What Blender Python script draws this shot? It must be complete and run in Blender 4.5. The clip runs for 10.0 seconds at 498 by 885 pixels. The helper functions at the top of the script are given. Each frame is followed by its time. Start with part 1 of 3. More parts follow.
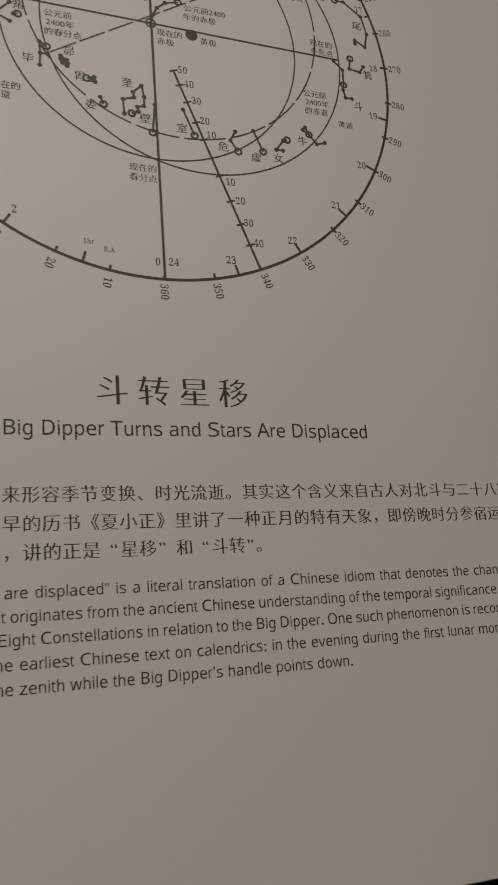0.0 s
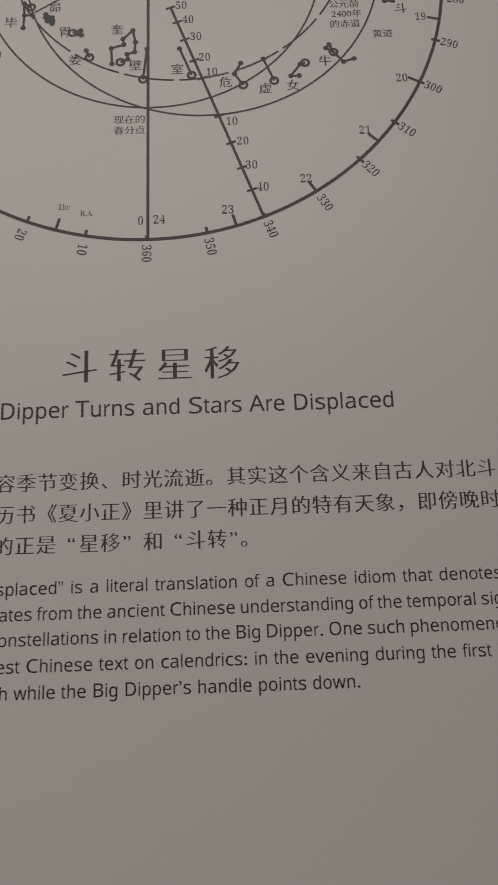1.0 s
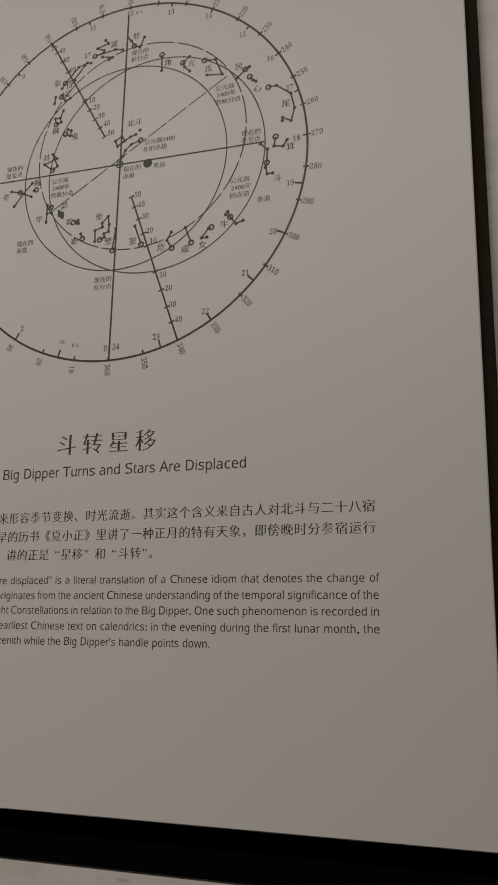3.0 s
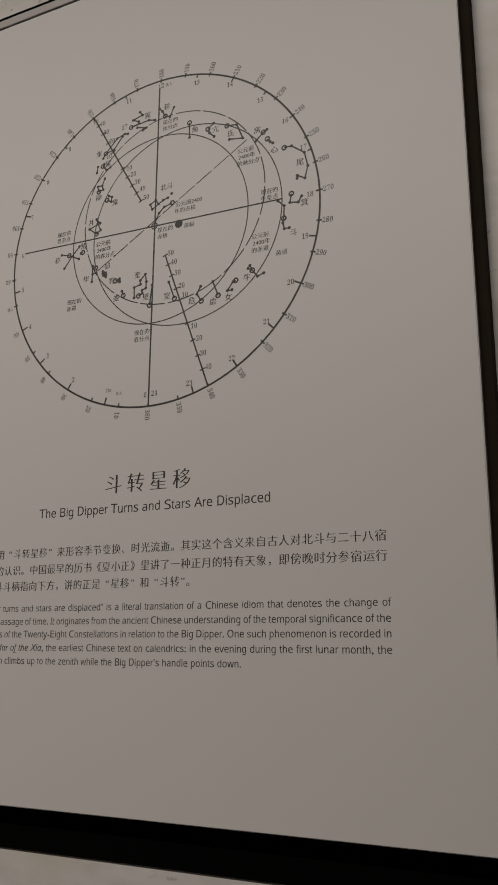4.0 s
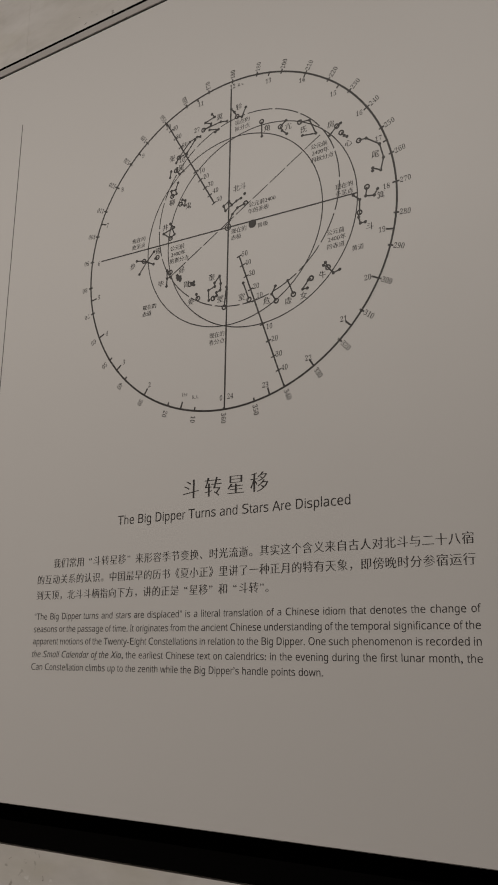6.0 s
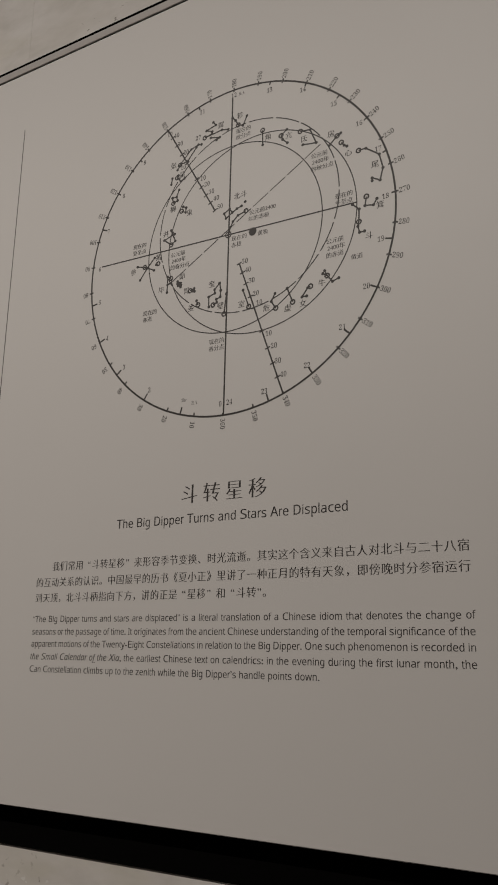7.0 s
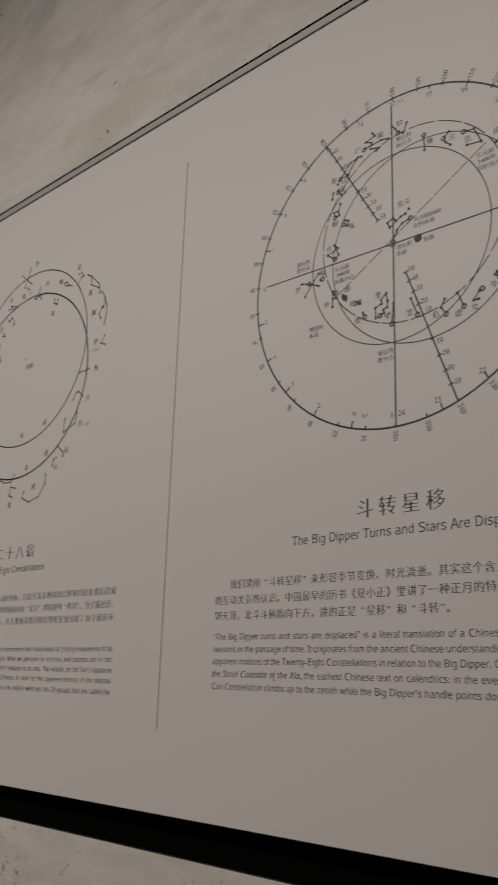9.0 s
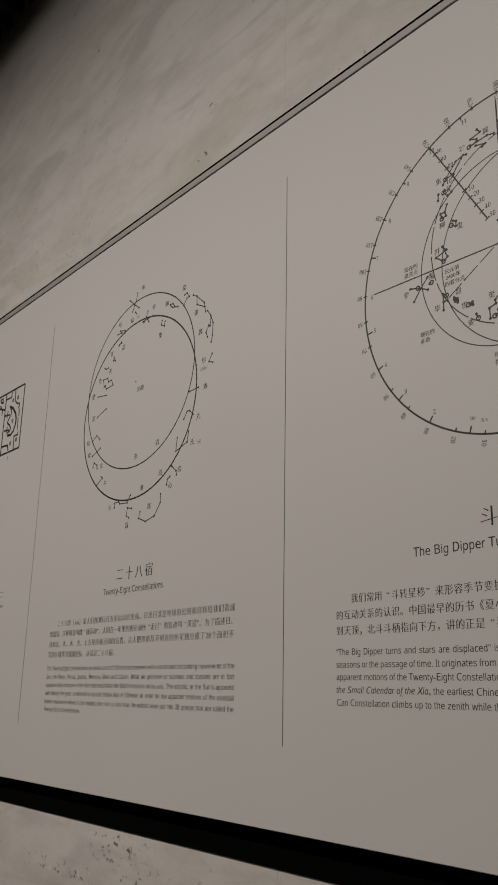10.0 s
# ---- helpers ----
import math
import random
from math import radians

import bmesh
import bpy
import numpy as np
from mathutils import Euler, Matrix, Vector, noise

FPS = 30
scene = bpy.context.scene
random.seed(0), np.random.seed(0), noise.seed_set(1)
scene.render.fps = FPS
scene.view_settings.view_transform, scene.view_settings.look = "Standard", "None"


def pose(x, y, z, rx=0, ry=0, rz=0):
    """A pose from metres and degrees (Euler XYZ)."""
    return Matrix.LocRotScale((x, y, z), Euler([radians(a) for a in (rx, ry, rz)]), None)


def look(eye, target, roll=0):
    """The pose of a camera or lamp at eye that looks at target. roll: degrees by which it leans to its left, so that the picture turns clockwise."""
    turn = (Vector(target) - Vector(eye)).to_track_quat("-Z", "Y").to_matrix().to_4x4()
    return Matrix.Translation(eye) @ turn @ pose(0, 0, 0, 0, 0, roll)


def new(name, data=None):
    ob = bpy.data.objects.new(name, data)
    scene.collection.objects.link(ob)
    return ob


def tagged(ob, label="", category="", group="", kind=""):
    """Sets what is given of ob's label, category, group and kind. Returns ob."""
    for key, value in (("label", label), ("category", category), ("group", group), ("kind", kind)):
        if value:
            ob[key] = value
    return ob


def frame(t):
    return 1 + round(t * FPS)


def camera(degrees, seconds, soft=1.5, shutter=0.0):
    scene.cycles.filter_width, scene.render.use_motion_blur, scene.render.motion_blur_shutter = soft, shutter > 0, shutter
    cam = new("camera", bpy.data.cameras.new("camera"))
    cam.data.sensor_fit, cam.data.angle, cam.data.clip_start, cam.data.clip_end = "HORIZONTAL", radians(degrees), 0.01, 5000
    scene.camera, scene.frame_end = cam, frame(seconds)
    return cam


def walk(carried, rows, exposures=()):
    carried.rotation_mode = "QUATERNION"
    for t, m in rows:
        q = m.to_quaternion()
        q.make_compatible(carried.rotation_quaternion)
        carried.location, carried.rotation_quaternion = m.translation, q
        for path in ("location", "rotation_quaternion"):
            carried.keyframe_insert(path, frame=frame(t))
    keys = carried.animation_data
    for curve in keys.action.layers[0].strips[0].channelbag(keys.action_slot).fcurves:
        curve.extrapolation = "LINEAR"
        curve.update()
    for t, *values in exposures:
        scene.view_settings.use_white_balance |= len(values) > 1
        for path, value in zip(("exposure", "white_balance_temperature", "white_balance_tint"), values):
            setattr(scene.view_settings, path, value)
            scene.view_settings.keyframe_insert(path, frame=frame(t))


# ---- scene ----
cam = camera(32.9, 10.0, soft=1.8, shutter=0.2)
PATH = [
    (0, (-0.259, -0.953, 1.212), (0.414, 0.865, 1.704), -4.7),
    (0.1, (-0.239, -0.925, 1.216), (0.441, 0.888, 1.715), -4.66),
    (0.3, (-0.197, -0.883, 1.214), (0.483, 0.928, 1.714), -4.58),
    (0.5, (-0.132, -0.872, 1.209), (0.459, 0.969, 1.721), -4.1),
    (0.6, (-0.093, -0.863, 1.206), (0.413, 1, 1.726), -3.68),
    (0.7, (-0.047, -0.856, 1.206), (0.337, 1.034, 1.738), -3.16),
    (0.8, (0.006, -0.85, 1.209), (0.259, 1.061, 1.745), -2.44),
    (0.9, (0.057, -0.851, 1.209), (0.193, 1.072, 1.744), -2.02),
    (1, (0.094, -0.853, 1.209), (0.117, 1.075, 1.738), -2.1),
    (1.2, (0.148, -0.882, 1.212), (0.059, 1.045, 1.737), -2.04),
    (1.5, (0.208, -0.982, 1.211), (0.028, 0.944, 1.717), -2.3),
    (1.7, (0.263, -1.05, 1.2), (0.014, 0.873, 1.69), -2.14),
    (2, (0.359, -1.129, 1.202), (-0.005, 0.782, 1.669), -1.7),
    (2.2, (0.433, -1.159, 1.202), (0.021, 0.744, 1.669), -1.2),
    (2.5, (0.559, -1.185, 1.202), (0.045, 0.694, 1.655), 0.5),
    (2.7, (0.618, -1.213, 1.204), (0.057, 0.654, 1.653), 0.9),
    (3.8, (0.844, -1.36, 1.228), (0.04, 0.411, 1.692), 0.1),
    (4, (0.859, -1.347, 1.232), (0.022, 0.41, 1.697), 0.2),
    (4.5, (0.873, -1.325, 1.229), (-0.055, 0.38, 1.71), 0.6),
    (5, (0.862, -1.315, 1.227), (-0.131, 0.352, 1.714), 0.4),
    (5.5, (0.847, -1.301, 1.223), (-0.161, 0.356, 1.714), 0.4),
    (7, (0.854, -1.32, 1.228), (-0.147, 0.34, 1.723), 1),
    (7.5, (0.856, -1.327, 1.228), (-0.141, 0.331, 1.735), 1),
    (8, (0.854, -1.32, 1.23), (-0.15, 0.334, 1.738), 1),
    (8.3, (0.848, -1.318, 1.231), (-0.179, 0.323, 1.739), 1.02),
    (8.5, (0.846, -1.314, 1.23), (-0.223, 0.299, 1.737), 1.1),
    (8.7, (0.845, -1.306, 1.214), (-0.302, 0.246, 1.74), 1.34),
    (8.8, (0.836, -1.305, 1.213), (-0.361, 0.206, 1.746), 1.46),
    (8.9, (0.834, -1.31, 1.218), (-0.422, 0.153, 1.75), 1.58),
    (9, (0.827, -1.314, 1.213), (-0.474, 0.105, 1.755), 1.7),
    (9.2, (0.816, -1.316, 1.21), (-0.568, 0.015, 1.772), 1.7),
    (9.5, (0.806, -1.314, 1.211), (-0.631, -0.044, 1.78), 1.2),
    (9.7, (0.807, -1.311, 1.214), (-0.651, -0.066, 1.782), 1.24),
    (10, (0.802, -1.315, 1.214), (-0.665, -0.081, 1.783), 1.2),
]
walk(cam, [(t, look(eye, target, roll)) for t, eye, target, roll in PATH])

# ---- world and light: a dark gallery, one linear wall washer under the ceiling ----
world = bpy.data.worlds.new("world")
scene.world = world
world.use_nodes = True
world.node_tree.nodes["Background"].inputs["Color"].default_value = (0.9, 0.85, 0.8, 1)
world.node_tree.nodes["Background"].inputs["Strength"].default_value = 0.02

WASH_Y, WASH_Z = -3.5, 4.40
strip = bpy.data.lights.new("wall_washer_light", "AREA")
strip.shape, strip.size, strip.size_y = "RECTANGLE", 6.6, 0.03
strip.energy, strip.color, strip.spread = 69.5, (1.0, 0.925, 0.845), radians(102)
lamp = new("wall_washer_light", strip)
lamp.matrix_world = look((-1.75, WASH_Y, WASH_Z), (-1.75, 0.0, 0.6))

# ---- materials ----


def material(name, colour, rough=0.6, metal=0.0, mottle=0.06, size=9.0, grain=0.02, grain_size=400.0, bump=0.05):
    """Paint, metal or ink with two scales of variation and a fine relief."""
    m = bpy.data.materials.new(name)
    m.use_nodes = True
    nodes, links = m.node_tree.nodes, m.node_tree.links
    shade = nodes["Principled BSDF"]
    shade.inputs["Metallic"].default_value = metal
    where = nodes.new("ShaderNodeTexCoord")
    big, small = nodes.new("ShaderNodeTexNoise"), nodes.new("ShaderNodeTexNoise")
    big.inputs["Scale"].default_value, small.inputs["Scale"].default_value = size, grain_size
    for n in (big, small):
        n.inputs["Detail"].default_value = 3
        links.new(where.outputs["Object"], n.inputs["Vector"])
    add = nodes.new("ShaderNodeMath")
    add.operation = "MULTIPLY_ADD"
    add.inputs[1].default_value = grain / max(mottle, 1e-4)
    links.new(small.outputs["Fac"], add.inputs[0])
    links.new(big.outputs["Fac"], add.inputs[2])
    ramp = nodes.new("ShaderNodeMapRange")
    ramp.inputs["From Min"].default_value, ramp.inputs["From Max"].default_value = 0.3, 0.9
    ramp.inputs["To Min"].default_value, ramp.inputs["To Max"].default_value = 1 - mottle, 1 + mottle
    links.new(add.outputs[0], ramp.inputs["Value"])
    mix = nodes.new("ShaderNodeMix")
    mix.data_type, mix.blend_type = "RGBA", "MULTIPLY"
    mix.inputs["Factor"].default_value = 1
    mix.inputs["A"].default_value = (*colour, 1)
    links.new(ramp.outputs["Result"], mix.inputs["B"])
    links.new(mix.outputs["Result"], shade.inputs["Base Color"])
    rg = nodes.new("ShaderNodeMapRange")
    rg.inputs["To Min"].default_value, rg.inputs["To Max"].default_value = rough - 0.06, rough + 0.06
    links.new(big.outputs["Fac"], rg.inputs["Value"])
    links.new(rg.outputs["Result"], shade.inputs["Roughness"])
    bp = nodes.new("ShaderNodeBump")
    bp.inputs["Strength"].default_value, bp.inputs["Distance"].default_value = bump, 0.001
    links.new(small.outputs["Fac"], bp.inputs["Height"])
    links.new(bp.outputs["Normal"], shade.inputs["Normal"])
    return m


def travertine(name, pitted):
    """Honed travertine: level streaks, soft clouds, and rows of small open pores."""
    m = bpy.data.materials.new(name)
    m.use_nodes = True
    nodes, links = m.node_tree.nodes, m.node_tree.links
    shade = nodes["Principled BSDF"]
    shade.inputs["Roughness"].default_value = 0.5
    where, info = nodes.new("ShaderNodeNewGeometry"), nodes.new("ShaderNodeObjectInfo")
    shift = nodes.new("ShaderNodeVectorMath")
    shift.operation = "MULTIPLY_ADD"
    shift.inputs[1].default_value = (0.06, 0.04, 0.015)
    links.new(info.outputs["Random"], shift.inputs[0])
    links.new(where.outputs["Position"], shift.inputs[2])

    def noise_at(scale, stretch, detail=4.0, distort=0.0):
        mp, n = nodes.new("ShaderNodeMapping"), nodes.new("ShaderNodeTexNoise")
        mp.inputs["Scale"].default_value = stretch
        n.inputs["Scale"].default_value, n.inputs["Detail"].default_value = scale, detail
        n.inputs["Distortion"].default_value = distort
        links.new(shift.outputs[0], mp.inputs["Vector"])
        links.new(mp.outputs["Vector"], n.inputs["Vector"])
        return n.outputs["Fac"]

    def span(value, a, b, lo=0.0, hi=1.0):
        r = nodes.new("ShaderNodeMapRange")
        for key, v in (("From Min", a), ("From Max", b), ("To Min", lo), ("To Max", hi)):
            r.inputs[key].default_value = v
        links.new(value, r.inputs["Value"])
        return r.outputs["Result"]

    def blend(fac, a, b, mode="MIX"):
        x = nodes.new("ShaderNodeMix")
        x.data_type, x.blend_type = "RGBA", mode
        for key, v in (("Factor", fac), ("A", a), ("B", b)):
            if isinstance(v, tuple):
                x.inputs[key].default_value = (*v, 1)
            elif isinstance(v, float):
                x.inputs[key].default_value = v
            else:
                links.new(v, x.inputs[key])
        return x.outputs["Result"]

    cloud = noise_at(1.1, (0.55, 1, 1.5), 5, 0.8)
    patch = noise_at(2.3, (0.5, 1, 1.6), 5, 1.2)
    streak = noise_at(2.6, (0.5, 1, 2.0), 6, 1.3)
    vein = noise_at(2.0, (0.45, 1, 2.2), 6, 1.6)
    fine = noise_at(45.0, (0.6, 1, 1.4), 3)
    pores = noise_at(62.0, (0.6, 1, 1.1), 3, 0.4)
    rows = noise_at(3.0, (0.5, 1, 2.6), 3, 0.6)
    speck = noise_at(9.0, (0.6, 1, 1.3), 5, 0.5)
    base = blend(span(cloud, 0.38, 0.62), (0.575, 0.54, 0.515), (0.595, 0.56, 0.525))
    base = blend(span(patch, 0.46, 0.70, 0.0, 0.75), base, (0.70, 0.67, 0.645))
    base = blend(span(patch, 0.46, 0.30, 0.0, 0.6), base, (0.505, 0.47, 0.415))
    base = blend(span(streak, 0.48, 0.68, 0.0, 0.35), base, (0.68, 0.645, 0.62))
    base = blend(span(vein, 0.60, 0.68, 0.0, 0.50), base, (0.42, 0.395, 0.38))
    base = blend(span(vein, 0.46, 0.38, 0.0, 0.45), base, (0.52, 0.485, 0.405))
    base = blend(span(speck, 0.50, 0.66, 0.0, 0.40), base, (0.66, 0.625, 0.59))
    base = blend(span(speck, 0.46, 0.32, 0.0, 0.50), base, (0.48, 0.45, 0.405))
    base = blend(0.06, base, span(fine, 0.3, 0.7, 0.2, 1.0), "MULTIPLY")
    keep = nodes.new("ShaderNodeMath")
    keep.operation = "MULTIPLY"
    links.new(span(pores, 0.665, 0.70), keep.inputs[0])
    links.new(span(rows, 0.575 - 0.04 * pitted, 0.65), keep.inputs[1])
    base = blend(keep.outputs[0], base, (0.13, 0.11, 0.085))
    chips = noise_at(66.0, (0.75, 1, 1.0), 4, 0.2)
    drift = noise_at(2.0, (0.6, 1, 1.6), 3, 0.8)
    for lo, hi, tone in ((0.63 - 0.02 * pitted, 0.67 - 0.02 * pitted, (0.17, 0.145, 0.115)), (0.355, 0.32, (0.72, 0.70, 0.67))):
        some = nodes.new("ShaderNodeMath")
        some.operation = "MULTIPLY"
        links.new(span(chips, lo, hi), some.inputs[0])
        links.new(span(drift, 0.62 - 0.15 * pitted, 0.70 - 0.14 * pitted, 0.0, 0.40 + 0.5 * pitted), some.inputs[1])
        base = blend(some.outputs[0], base, tone)
    links.new(base, shade.inputs["Base Color"])
    dip = nodes.new("ShaderNodeMath")
    dip.operation = "MULTIPLY_ADD"
    dip.inputs[1].default_value = -3.0
    links.new(keep.outputs[0], dip.inputs[0])
    links.new(fine, dip.inputs[2])
    bp = nodes.new("ShaderNodeBump")
    bp.inputs["Strength"].default_value, bp.inputs["Distance"].default_value = 0.25, 0.0015
    links.new(dip.outputs[0], bp.inputs["Height"])
    links.new(bp.outputs["Normal"], shade.inputs["Normal"])
    return m


WHITE = material("satin_white_board", (0.60, 0.575, 0.555), 0.5, mottle=0.012, size=3.0, grain=0.01, bump=0.04)
EDGE = material("white_board_edge", (0.62, 0.60, 0.57), 0.6)
INK = material("printed_ink", (0.023, 0.018, 0.016), 0.55, mottle=0.10, size=14.0, grain=0.06)
INK.node_tree.nodes["Principled BSDF"].inputs["Specular IOR Level"].default_value = 0.45
FAINT = material("faint_printed_ink", (0.31, 0.295, 0.285), 0.55)
PALE = material("thin_printed_ink", (0.07, 0.062, 0.058), 0.55, mottle=0.10, size=14.0, grain=0.06)
# near-black for steel parts and for the strips that stand in for shade
BLACK = material("black_steel_and_shade", (0.0012, 0.001, 0.0009), 0.95, mottle=0.2, bump=0.02)
BLACK.node_tree.nodes["Principled BSDF"].inputs["Specular IOR Level"].default_value = 0.05
BROWN = material("dark_stained_edge", (0.021, 0.014, 0.009), 0.85, mottle=0.2, size=30.0)
BROWN.node_tree.nodes["Principled BSDF"].inputs["Specular IOR Level"].default_value = 0.1
STEEL = material("grey_anodised_rail", (0.36, 0.335, 0.32), 0.45, 0.25, mottle=0.04, size=20.0)
STONE = travertine("travertine", 0.0)
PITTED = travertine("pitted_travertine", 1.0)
MORTAR = material("joint_mortar", (0.52, 0.49, 0.45), 0.9)
DARK = material("dark_gallery_paint", (0.05, 0.045, 0.04), 0.8, mottle=0.1, size=2.0)
PAVING = material("grey_floor_stone", (0.12, 0.11, 0.10), 0.45, mottle=0.12, size=3.0)
CEIL = material("black_ceiling_paint", (0.008, 0.008, 0.008), 0.9)

# ---- mesh helpers ----


def mesh_object(name, verts, faces, mat, parent=None, label=""):
    me = bpy.data.meshes.new(name)
    me.from_pydata(verts, [], faces)
    me.materials.append(mat)
    me.update()
    ob = new(name, me)
    ob.parent = parent
    if label:
        ob["label"] = label
    return ob


def box(name, x0, x1, y0, y1, z0, z1, mat, parent=None, label="", bevel=0.0):
    bm = bmesh.new()
    bmesh.ops.create_cube(bm, size=1)
    for v in bm.verts:
        v.co = (x0 if v.co.x < 0 else x1, y0 if v.co.y < 0 else y1, z0 if v.co.z < 0 else z1)
    if bevel:
        bmesh.ops.bevel(bm, geom=bm.edges[:], offset=bevel, segments=2, affect="EDGES")
    me = bpy.data.meshes.new(name)
    bm.to_mesh(me)
    bm.free()
    me.materials.append(mat)
    ob = new(name, me)
    ob.parent = parent
    if label:
        ob["label"] = label
    return ob


class Print:
    """Ink on the board's face: flat shapes gathered in millimetres (x, z), each a hair above the last."""
    level = 0

    def __init__(self):
        self.verts, self.faces = [], []

    def shape(self, points, faces):
        Print.level = (Print.level + 1) % 24
        y = -0.00012 - 0.000006 * Print.level
        first = len(self.verts)
        self.verts += [(x / 1000, y, z / 1000) for x, z in points]
        self.faces += [[first + i for i in f] for f in faces]

    def stroke(self, a, b, width):
        (x0, z0), (x1, z1) = a, b
        n = math.hypot(x1 - x0, z1 - z0) or 1
        dx, dz = (x1 - x0) / n * width / 2, (z1 - z0) / n * width / 2
        self.shape([(x0 - dz, z0 + dx), (x0 + dz, z0 - dx), (x1 + dz, z1 - dx), (x1 - dz, z1 + dx)], [(0, 1, 2, 3)])

    def ring(self, x, z, rx, rz, width, turn=0.0, dash=None, steps=160, shades=None):
        c, s = math.cos(radians(turn)), math.sin(radians(turn))
        pts = []
        for i in range(steps + 1):
            a = math.tau * i / steps
            half = (width if shades is None else shades(a)) / 2
            for k in (-half, half):
                u, v = (rx + k) * math.cos(a), (rz + k) * math.sin(a)
                pts.append((x + u * c - v * s, z + u * s + v * c))
        faces = [(2 * i, 2 * i + 1, 2 * i + 3, 2 * i + 2) for i in range(steps) if dash is None or i % dash[0] < dash[1]]
        self.shape(pts, faces)

    def arc(self, x, z, r, width, start, end, steps=9):
        pts = []
        for i in range(steps + 1):
            a = start + (end - start) * i / steps
            pts += [(x + (r + k) * math.cos(a), z + (r + k) * math.sin(a)) for k in (-width / 2, width / 2)]
        self.shape(pts, [(2 * i, 2 * i + 1, 2 * i + 3, 2 * i + 2) for i in range(steps)])

    def disc(self, x, z, r, steps=14):
        self.shape([(x + r * math.cos(math.tau * i / steps), z + r * math.sin(math.tau * i / steps)) for i in range(steps)], [tuple(range(steps))])

    def done(self, name, parent, mat=None, label=""):
        return mesh_object(name, self.verts, self.faces, mat or INK, parent, label)


SET = {}


def typeset(body, word=1.0, shear=0.0, upright=0.0, level=0.0):
    """Outline of a run of letters at size 1: points, faces, left, right.
    upright and level: by how much the upright and the level strokes gain or lose on either side, for a book face or a lighter one."""
    key = (body, round(word, 4), shear, upright, level)
    if key not in SET:
        cu = bpy.data.curves.new("type", "FONT")
        cu.body, cu.size, cu.space_word, cu.shear, cu.resolution_u = body, 1.0, word, shear, 3
        ob = new("type", cu)
        bpy.context.view_layer.update()
        me = bpy.data.meshes.new_from_object(ob.evaluated_get(bpy.context.evaluated_depsgraph_get()))
        pts = [(v.co.x, v.co.y) for v in me.vertices]
        faces = [tuple(p.vertices) for p in me.polygons]
        if upright or level:
            pts = weighted(pts, faces, upright, level)
        xs = [p[0] for p in pts] or [0, 0]
        SET[key] = (pts, faces, min(xs), max(xs))
        bpy.data.objects.remove(ob)
        bpy.data.curves.remove(cu)
        bpy.data.meshes.remove(me)
    return SET[key]


def weighted(pts, faces, upright, level):
    """Moves the outline of flat letters outwards or inwards, by one measure across and another up and down."""
    seen = {}
    for f in faces:
        area = sum(pts[a][0] * pts[b][1] - pts[b][0] * pts[a][1] for a, b in zip(f, f[1:] + f[:1]))
        ring = f if area >= 0 else f[::-1]
        for a, b in zip(ring, ring[1:] + ring[:1]):
            seen[(a, b)] = True
    normals = {}
    for a, b in seen:
        if (b, a) in seen:
            continue
        dx, dy = pts[b][0] - pts[a][0], pts[b][1] - pts[a][1]
        n = math.hypot(dx, dy)
        if n > 1e-7:
            for v in (a, b):
                normals.setdefault(v, []).append((dy / n, -dx / n))
    moved = list(pts)
    for v, ns in normals.items():
        want = [upright * nx * nx + level * ny * ny for nx, ny in ns]
        (ax, ay), (bx, by) = ns[0], ns[-1]
        det = ax * by - ay * bx
        if len(ns) == 2 and abs(det) > 0.35:
            mx, my = (want[0] * by - want[1] * ay) / det, (ax * want[1] - bx * want[0]) / det
        else:
            mx = sum(w * n[0] for w, n in zip(want, ns)) / len(ns)
            my = sum(w * n[1] for w, n in zip(want, ns)) / len(ns)
        moved[v] = (pts[v][0] + mx, pts[v][1] + my)
    return moved


def put_letters(ink, run, x, z, sx, sz, turn=0.0):
    c, s = math.cos(radians(turn)), math.sin(radians(turn))
    ink.shape([(x + px * sx * c - pz * sz * s, z + px * sx * s + pz * sz * c) for px, pz in run[0]], run[1])


# capitals, small letters and digits of the built-in font's three other faces: sans-serif, slanted sans-serif, book face
SANS, SLANTED, BOOK = (0x1D5A0, 0x1D5BA, 0x1D7E2), (0x1D608, 0x1D622, 0x1D7E2), (0x1D400, 0x1D41A, 0x1D7CE)
ADVANCE = {}  # the grotesque's set widths in ems
for thousandths, letters in ((222, "ijl’"), (278, " fIt.,:"), (333, "r-()“”"), (500, "ckszvxyJ"), (556, "abdeghnopquL0123456789"), (611, "FTZ"),
                             (667, "ABEKPSVXY"), (722, "CDHNRUw"), (778, "GOQ"), (833, "mM"), (944, "W")):
    for ch in letters:
        ADVANCE[ch] = thousandths / 1000


LETTERS = {}


def cut(body, face):
    """The same characters in another face."""
    return "".join(chr(face[0] + ord(c) - 65) if "A" <= c <= "Z" else chr(face[1] + ord(c) - 97) if "a" <= c <= "z" else chr(face[2] + ord(c) - 48) if "0" <= c <= "9" else c for c in body)


